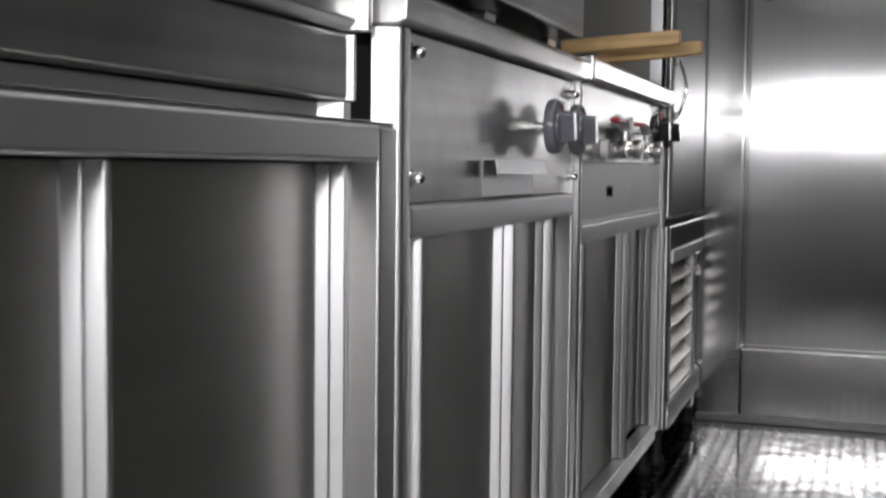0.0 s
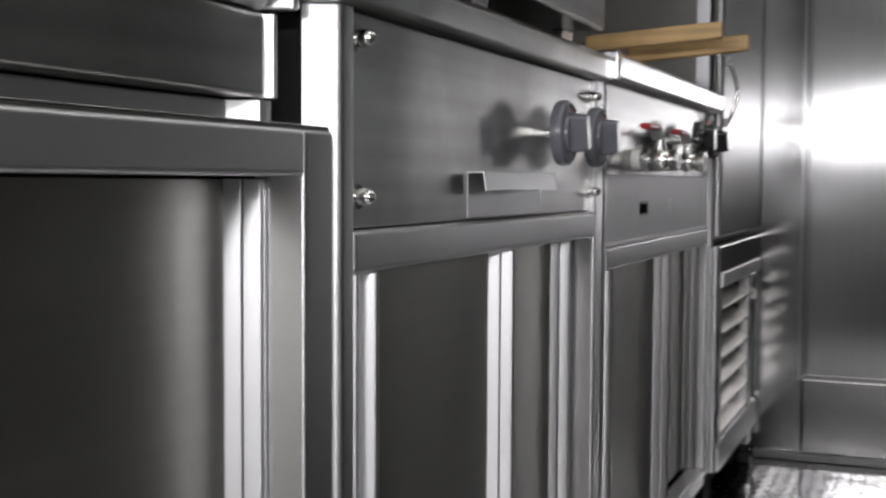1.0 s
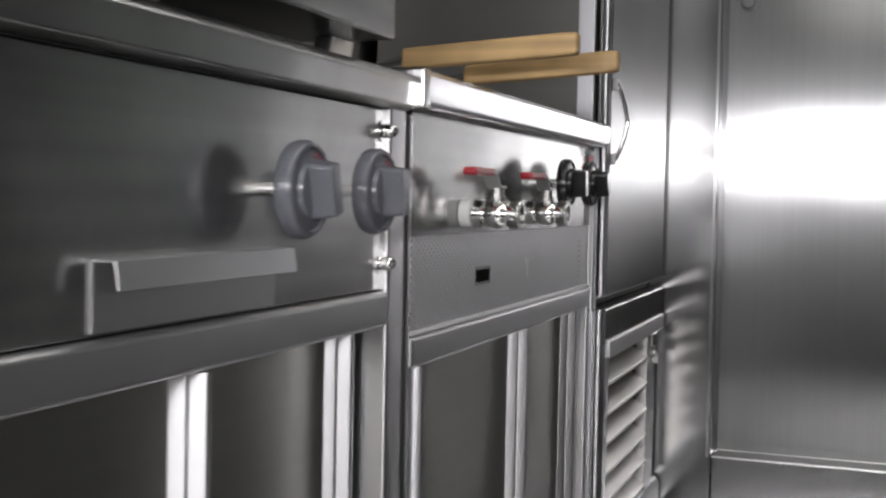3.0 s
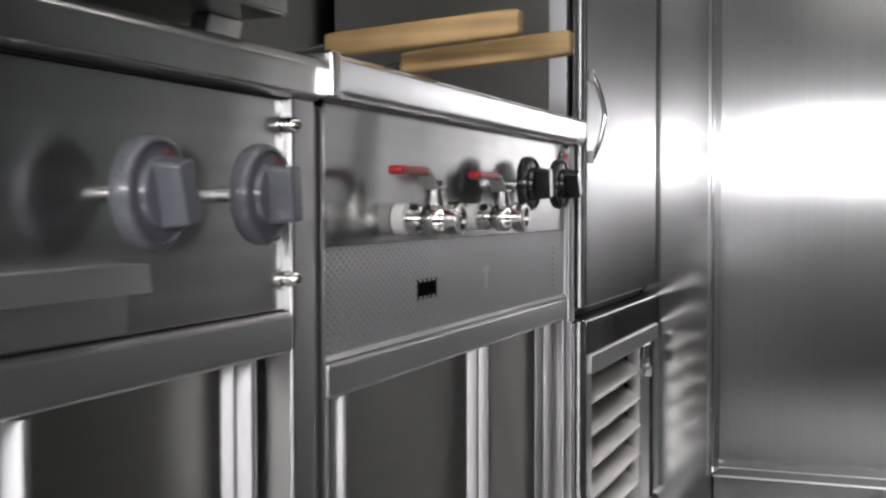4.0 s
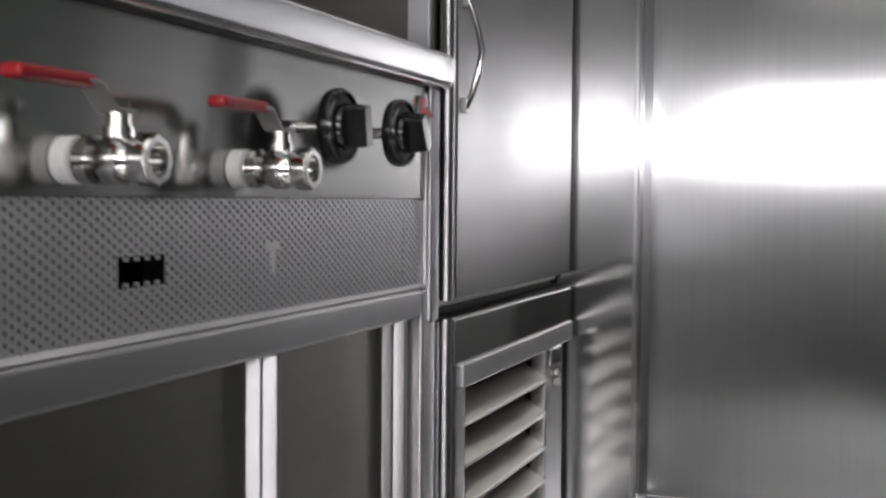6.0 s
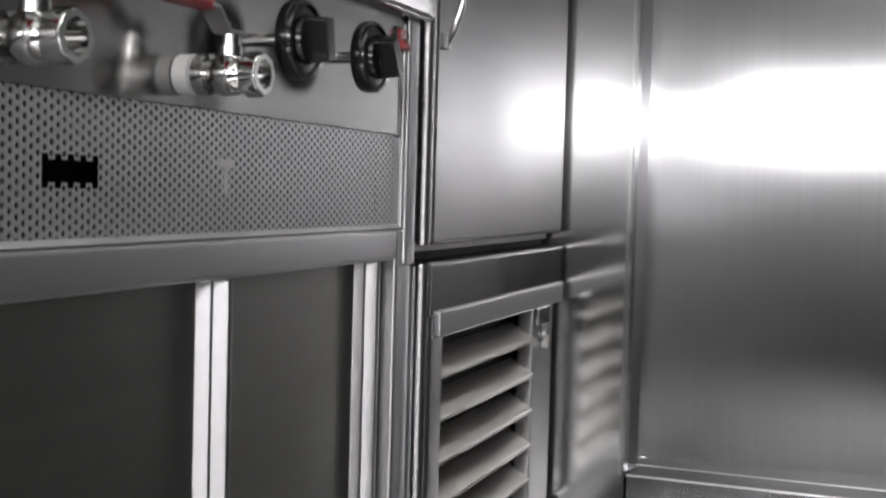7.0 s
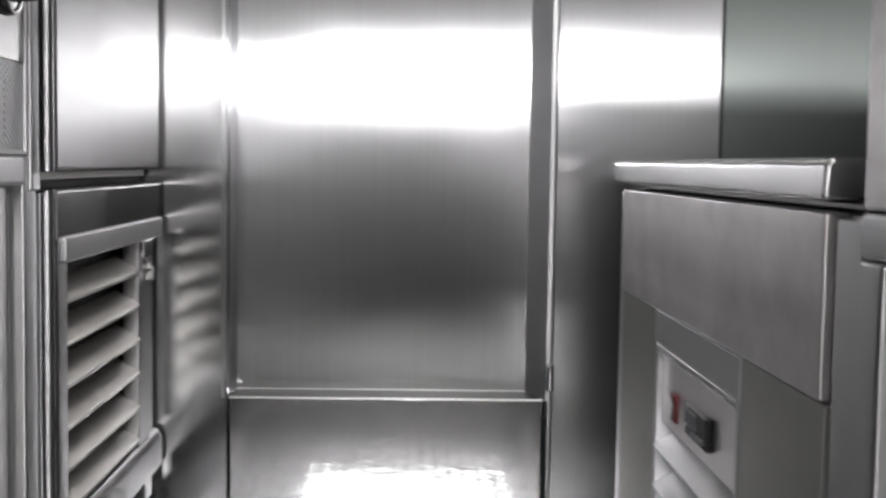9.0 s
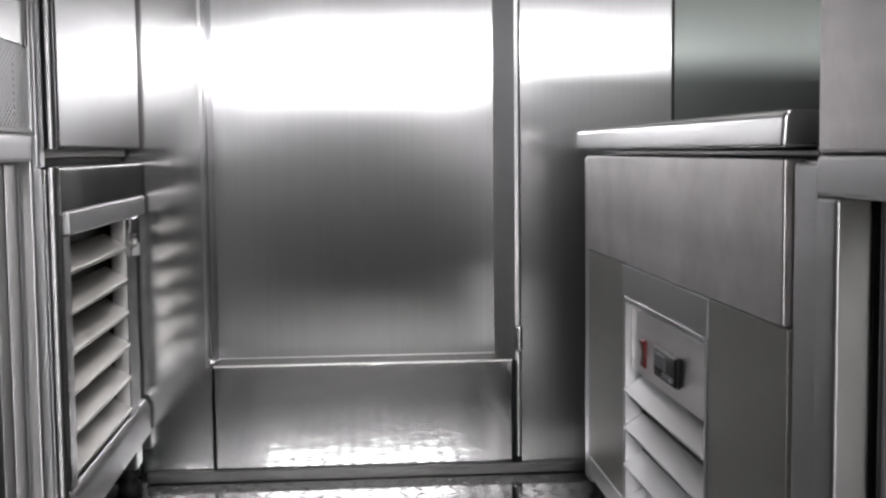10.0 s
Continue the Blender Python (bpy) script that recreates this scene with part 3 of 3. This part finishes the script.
# wooden basket handles leaning out over the front edge
def basket_handle(x0, x1, y, z0, z1, yaw):
    h = thing("basket_handle", (x0, y, z0), "pale wooden handle of a boiling basket on a steel rod", "handle", "basket handles")
    k = bmesh.new()
    n = 10
    ring = []
    for i in range(n + 1):
        f = i / n
        x, z, yy = x0 + (x1 - x0) * f, z0 + (z1 - z0) * f, y + yaw * f
        hh, w = 0.0125 + 0.001 * f, 0.011
        if i in (0, n):
            hh *= 0.93
        ring.append([k.verts.new((x, yy - w, z - hh)), k.verts.new((x, yy + w, z - hh)), k.verts.new((x, yy + w, z + hh)), k.verts.new((x, yy - w, z + hh))])
    for a, c in zip(ring, ring[1:]):
        for j in range(4):
            k.faces.new((a[j], a[(j + 1) % 4], c[(j + 1) % 4], c[j]))
    k.faces.new(ring[0][::-1])
    k.faces.new(ring[-1])
    part("wooden_grip", k, wood, h, "pale wood grip with dark knots", 0.004, 3)
    k = bmesh.new()
    s_ = (z1 - z0) / (x1 - x0)
    pipe(k, [(x0 + 0.01, y, z0), (x0 - 0.03, y, z0 - 0.03 * s_ - 0.004), (x0 - 0.07, y, 0.934), (x0 - 0.16, y, 0.930)], 0.005)
    part("rod", k, bright_steel, h, "bent steel rod")
    return h


basket_handle(-0.510, -0.292, 2.225, 0.963, 0.977, 0.0)
basket_handle(-0.466, -0.266, 2.33, 0.953, 0.968, 0.0)

# countertop appliance on the griddle cabinet
ca = thing("countertop_fryer", (-0.6, 1.75, 0.924), "boxy brushed steel countertop appliance on short feet", "appliance")
box_part("housing", (-0.82, -0.406, 1.215, 1.942, 0.947, 1.26), lit_scuffed_steel, ca, bev=0.004)
for y in (1.255, 1.545, 1.885):
    # bent sheet foot: a leaf turned towards the front under the housing
    bm = bmesh.new()
    prism(bm, [(y, 0.924), (y + 0.052, 0.924), (y + 0.060, 0.9465), (y + 0.010, 0.9465)], "x", -0.470, -0.452)
    part("foot", bm, lit_steel, ca, "bright bent steel foot", 0.001)
for y in (1.26, 1.89):
    box_part("foot", (-0.795, -0.765, y - 0.015, y + 0.015, 0.924, 0.947), rubber, ca, "black rubber foot", bev=0.003)

# appliance standing on the low table
XG = XF - 0.037
ap = thing("table_griddle", (-0.65, 0.6, 0.784), "low steel table griddle with a drawer front", "griddle")
box_part("plinth", (-0.82, XG - 0.026, 0.0, 1.140, 0.784, 0.8035), tube_steel, ap, bev=0.002)
box_part("drawer_front", (-0.82, XG + 0.002, 0.0, 1.136, 0.805, 0.871), lit_scuffed_steel, ap, "dull folded steel front", bev=0.005, seg=3)
bm = bmesh.new()
prism(bm, [(XG - 0.014, 1.1365), (XG + 0.004, 1.1455), (XG + 0.004, 1.151), (XG - 0.014, 1.151)], "z", 0.805, 0.871)
part("end_fold", bm, lit_steel, ap, "bright folded end of the front", 0.001)
bm = bmesh.new()
prism(bm, [(XG - 0.032, 1.120), (XG - 0.002, 1.134), (XG - 0.002, 1.151), (XG - 0.032, 1.151)], "z", 0.785, 0.8035)
part("end_bracket", bm, lit_steel, ap, "bright bent end bracket", 0.001)
bm = bmesh.new()
prism(bm, [(-0.82, 0.873), (XG - 0.004, 0.873), (XG + 0.010, 0.884), (XG + 0.010, 0.910), (XG + 0.0, 0.925), (-0.82, 0.925)], "y", 0.0, 1.138)
part("cooking_top", bm, lit_scuffed_steel, ap, "thick plate with sloping lip", 0.002)
bm = bmesh.new()
prism(bm, [(XG - 0.020, 1.142), (XG + 0.016, 1.158), (XG + 0.016, 1.166), (XG - 0.020, 1.174)], "z", 0.875, 0.926)
part("end_flange", bm, lit_steel, ap, "bright folded end of the cooking plate", 0.003, 3)
bm = bmesh.new()
pipe(bm, [(XG - 0.030, 1.145, 0.8035), (XG - 0.026, 1.16, 0.802), (XG - 0.026, 1.183, 0.800)], 0.0016, 8)
part("gas_pipe", bm, brass, ap, "thin brass gas pipe")

# ---- tall cabinet over a louvred base ----
XT = -0.413
tc = thing("tall_cabinet", (-0.6, 3.28, 0.61), "tall brushed steel cabinet with a bow handle on its door", "cabinet")
box_part("body", (-0.86, XT - 0.028, 2.966, 3.606, 0.612, 1.95), door_steel, tc, bev=0.002)
d = box_part("door", (XT - 0.026, XT, 2.988, 3.600, 0.624, 1.93), cabinet_steel, tc, "brushed steel door", bev=0.005, seg=3)
bm = bmesh.new()
pipe(bm, [(XT - 0.002, 3.006, 0.866), (XT + 0.006, 3.006, 0.870), (XT + 0.014, 3.006, 0.886), (XT + 0.022, 3.006, 0.910), (XT + 0.027, 3.006, 0.938), (XT + 0.022, 3.006, 0.966), (XT + 0.014, 3.006, 0.990), (XT + 0.006, 3.006, 1.006), (XT - 0.002, 3.006, 1.010)], 0.0042, 10)
part("bow_handle", bm, chrome, d, "chromed bow handle")
for z in (0.871, 1.005):
    bm = bmesh.new()
    prism(bm, [(3.000, z - 0.010), (3.012, z - 0.010), (3.010, z + 0.010), (3.002, z + 0.010)], "x", XT, XT + 0.008)
    part("handle_foot", bm, grey_cast, d, bev=0.001)
bm = bmesh.new()
lathe(bm, (XT - 0.008, 2.976, 0.624), "z", [(0, 0.008), (1.3, 0.008)], 16)
part("edge_tube", bm, post_steel, tc, "rounded steel edge")
# strip coloured pale for the lamp's reflection on the cabinet side
box_part("pale_strip", (-0.469, -0.440, 2.958, 2.966, 0.93, 1.9), reflection_pale, tc, "steel strip on the cabinet side, pale for a lamp reflection", bev=0.001)
# dark bar for the shade between cabinet and base
box_part("kick_gap", (-0.86, XT - 0.035, 2.975, 3.60, 0.602, 0.612), shade_seam_black, tc, bev=0)

lb = thing("louvred_base", (-0.6, 3.29, 0), "steel refrigeration base with a louvred grille on black feet", "cabinet")
# near-black fill paints the shade seen between the slats
box_part("carcass", (-0.86, XT - 0.05, 2.972, 3.606, 0.10, 0.598), shade_seam_black, lb, bev=0.001)
box_part("side_panel", (-0.86, XT - 0.014, 2.9645, 2.9705, 0.10, 0.598), post_steel, lb, bev=0.001)
bm = bmesh.new()
prism(bm, [(-0.86, 0.590), (XT - 0.05, 0.590), (XT - 0.008, 0.535), (XT, 0.535), (XT, 0.598), (XT - 0.004, 0.602), (-0.86, 0.602)], "y", 2.988, 3.606)
part("top_band", bm, panel_steel, lb, "folded steel top band", 0.0015)
box_part("grille_header", (XT - 0.02, XT + 0.006, 3.010, 3.600, 0.508, 0.541), tube_steel, lb, bev=0.003)
for y, w in ((2.972, 0.016), (2.990, 0.018)):
    bm = bmesh.new()
    lathe(bm, (XT - 0.010, y + w / 2, 0.10), "z", [(0, 0.0085), (0.50, 0.0085)], 14)
    part("corner_tube", bm, post_steel, lb, "rounded corner tube")
box_part("side_frame", (XT - 0.03, XT - 0.002, 3.000, 3.040, 0.13, 0.508), post_steel, lb, bev=0.003)
box_part("side_frame", (XT - 0.03, XT - 0.003, 3.455, 3.530, 0.13, 0.508), post_steel, lb, bev=0.003)
box_part("side_frame", (XT - 0.03, XT - 0.012, 3.530, 3.604, 0.13, 0.508), post_steel, lb, bev=0.003)
bm = bmesh.new()
bx(bm, XT - 0.003, XT + 0.006, 3.458, 3.522, 0.478, 0.508)
part("stop_plate", bm, bright_steel, lb, bev=0.003)
bm = bmesh.new()
lathe(bm, (XT - 0.004, 3.500, 0.462), "x", [(0, 0.013), (0.004, 0.013), (0.005, 0.009), (0.012, 0.008)], 16)
bx(bm, XT - 0.002, XT + 0.012, 3.496, 3.504, 0.440, 0.462)
part("latch", bm, grey_cast, lb, "dull turning latch", 0.001)
for i in range(7):
    zb = 0.458 - i * 0.0560
    if zb < 0.13:
        break
    bm = bmesh.new()
    xo, xi = XT - 0.004, XT - 0.040
    prism(bm, [(xo, zb - 0.006), (xo + 0.002, zb), (xo, zb + 0.003), (xi, zb + 0.024), (xi, zb + 0.021), (xo - 0.003, zb + 0.0005), (xo - 0.003, zb - 0.006)], "y", 3.038, 3.458)
    part("louvre_slat", bm, slat_steel, lb, bev=0.0)
bm = bmesh.new()
prism(bm, [(XT - 0.04, 0.165), (XT - 0.004, 0.165), (XT + 0.004, 0.150), (XT + 0.004, 0.100), (XT - 0.04, 0.100)], "y", 2.985, 3.606)
part("bottom_rail", bm, tube_steel, lb, bev=0.003)
box_part("leg", (XT - 0.045, XT - 0.008, 3.52, 3.575, 0.052, 0.100), post_steel, lb, bev=0.003)
bullet_foot(lb, XT - 0.026, 3.548, 0.055, 0.021)
bullet_foot(lb, XT - 0.03, 3.02, 0.10, 0.021)
bullet_foot(lb, -0.8, 3.02, 0.10, 0.021)
bullet_foot(lb, -0.8, 3.548, 0.10, 0.021)

# ---- opposite line: low refrigerated counter ----
XR = 0.36
rc = thing("refrigerated_counter", (0.65, 2.85, 0), "low brushed steel refrigerated counter with a thick top", "counter")
# near-black fill again, for the counter's unlit inside
box_part("carcass", (XR + 0.03, 1.235, 2.372, 3.44, 0.09, 0.606), shade_seam_black, rc, bev=0.001)
bm = bmesh.new()
prism(bm, [(XR - 0.006, 0.616), (XR - 0.004, 0.646), (XR + 0.002, 0.651), (1.235, 0.651), (1.235, 0.605), (XR + 0.03, 0.605), (XR + 0.03, 0.616)], "y", 2.428, 3.417)
part("top_slab", bm, edge_steel, rc, "thick bright steel top with square front", 0.004, 3)
box_part("upper_front", (XR, XR + 0.022, 2.438, 3.352, 0.4515, 0.606), counter_steel, rc, "smeared steel front panel", bev=0.0025, seg=3)
box_part("far_panel", (XR + 0.004, XR + 0.025, 3.099, 3.352, 0.10, 0.449), door_steel, rc, bev=0.001)
box_part("near_panel", (XR + 0.003, XR + 0.025, 2.432, 2.675, 0.10, 0.449), door_steel, rc, bev=0.001)
box_part("header", (XR + 0.002, XR + 0.022, 2.677, 3.097, 0.405, 0.449), tube_steel, rc, bev=0.0015)
box_part("corner_post", (XR + 0.006, XR + 0.04, 2.368, 2.430, 0.05, 0.604), post_steel, rc, bev=0.006, seg=3)
box_part("corner_post", (XR + 0.006, XR + 0.04, 3.354, 3.40, 0.05, 0.604), post_steel, rc, bev=0.006, seg=3)
pl = box_part("control_plate", (XR + 0.012, XR + 0.018, 2.693, 3.082, 0.298, 0.4035), counter_steel, rc, "recessed control plate", bev=0.001)
box_part("plate_rim", (XR + 0.002, XR + 0.014, 2.689, 3.086, 0.394, 0.404), bright_steel, rc, bev=0.002)
bm = bmesh.new()
prism(bm, [(XR + 0.013, 0.312), (XR + 0.008, 0.314), (XR + 0.010, 0.332), (XR + 0.006, 0.350), (XR + 0.013, 0.352)], "y", 2.990, 3.012)
part("rocker", bm, dark_red, pl, "small dark red rocker switch", 0.0012, 2)
th = box_part("thermostat", (XR + 0.004, XR + 0.0125, 2.815, 2.922, 0.317, 0.357), black_plastic, pl, "black thermostat controller", bev=0.003)
bm = bmesh.new()
for j in range(3):
    bx(bm, XR + 0.002, XR + 0.0045, 2.828 + j * 0.018, 2.839 + j * 0.018, 0.323, 0.329)
part("key", bm, grey_plastic, th, bev=0.0005)
box_part("display", (XR + 0.0025, XR + 0.0045, 2.862, 2.912, 0.332, 0.350), grey_plastic, th, "dim grey display", bev=0.0005)
box_part("vent_jamb", (XR + 0.003, XR + 0.03, 2.677, 2.691, 0.10, 0.404), post_steel, rc, bev=0.002)
box_part("vent_jamb", (XR + 0.003, XR + 0.03, 3.084, 3.097, 0.10, 0.404), post_steel, rc, bev=0.002)
# slats get the lighter steel for the light on their upper faces
for i in range(4):
    zb = 0.262 - i * 0.0555
    bm = bmesh.new()
    xo, xi = XR + 0.002, XR + 0.034
    prism(bm, [(xo, zb), (xo - 0.001, zb + 0.004), (xi, zb + 0.026), (xi, zb + 0.022), (xo + 0.003, zb - 0.003)], "y", 2.692, 3.083)
    part("louvre_slat", bm, lit_steel, rc)
box_part("bottom_rail", (XR + 0.003, XR + 0.03, 2.432, 3.352, 0.065, 0.098), tube_steel, rc, bev=0.003)
for x in (XR + 0.03, 1.17):
    for y in (2.40, 3.38):
        bullet_foot(rc, x, y, 0.066, 0.02)

# opposite line: cooking unit next to the counter
ru = thing("fryer_cabinet", (0.65, 1.85, 0), "brushed steel cooking cabinet with sliding doors beneath its body", "cabinet")
box_part("body", (XR + 0.002, 1.235, 1.30, 2.364, 0.611, 0.868), counter_steel, ru, bev=0.004)
box_part("front_rail", (XR, XR + 0.035, 1.30, 2.362, 0.575, 0.609), tube_steel, ru, bev=0.004)
box_part("post", (XR, XR + 0.034, 2.318, 2.362, 0.06, 0.574), post_steel, ru, bev=0.004)
# shade under the body, as a near-black solid
box_part("carcass", (XR + 0.08, 1.235, 1.30, 2.362, 0.10, 0.574), shade_seam_black, ru, bev=0.001)
sliding_door(ru, 1.78, 2.31, 0.11, 0.572, XR + 0.034, True, True, 0.024, -1, dull_steel)
sliding_door(ru, 1.32, 1.80, 0.11, 0.572, XR + 0.05, True, False, 0.024, -1, dull_steel)
for x in (XR + 0.03, 1.17):
    for y in (1.33, 2.335):
        bullet_foot(ru, x, y, 0.10, 0.02)

# ---- raised lozenges of the tread plate ----
def tread(x0, x1, y0, y1, pitch=0.030):
    verts, faces = [], []
    nx, ny = int((x1 - x0) / pitch), int((y1 - y0) / pitch)
    for i in range(nx):
        for j in range(ny):
            cx, cy = x0 + (i + 0.5) * pitch, y0 + (j + 0.5) * pitch
            a = math.pi / 4 if (i + j) % 2 else -math.pi / 4
            c, s_ = math.cos(a), math.sin(a)
            k = len(verts)
            for l, w, h in ((0.0165, 0, 0.0002), (0.0, 0.0048, 0.0002), (-0.0165, 0, 0.0002), (0.0, -0.0048, 0.0002), (0.010, 0, 0.0009), (0.0, 0.0024, 0.0013), (-0.010, 0, 0.0009), (0.0, -0.0024, 0.0013)):
                verts.append((cx + l * c - w * s_, cy + l * s_ + w * c, h))
            for q in range(4):
                n = (q + 1) % 4
                faces.append((k + q, k + n, k + 4 + n, k + 4 + q))
            faces.append((k + 4, k + 5, k + 6, k + 7))
    me = bpy.data.meshes.new("tread_pattern")
    me.from_pydata(verts, [], faces)
    me.materials.append(plate_alu)
    for p in me.polygons:
        p.use_smooth = True
    return tagged(new("tread_pattern", me), "raised lozenges of the aluminium tread plate floor", "floor pattern", kind="stuff")


tread(-0.50, 0.45, -1.5, 3.60)
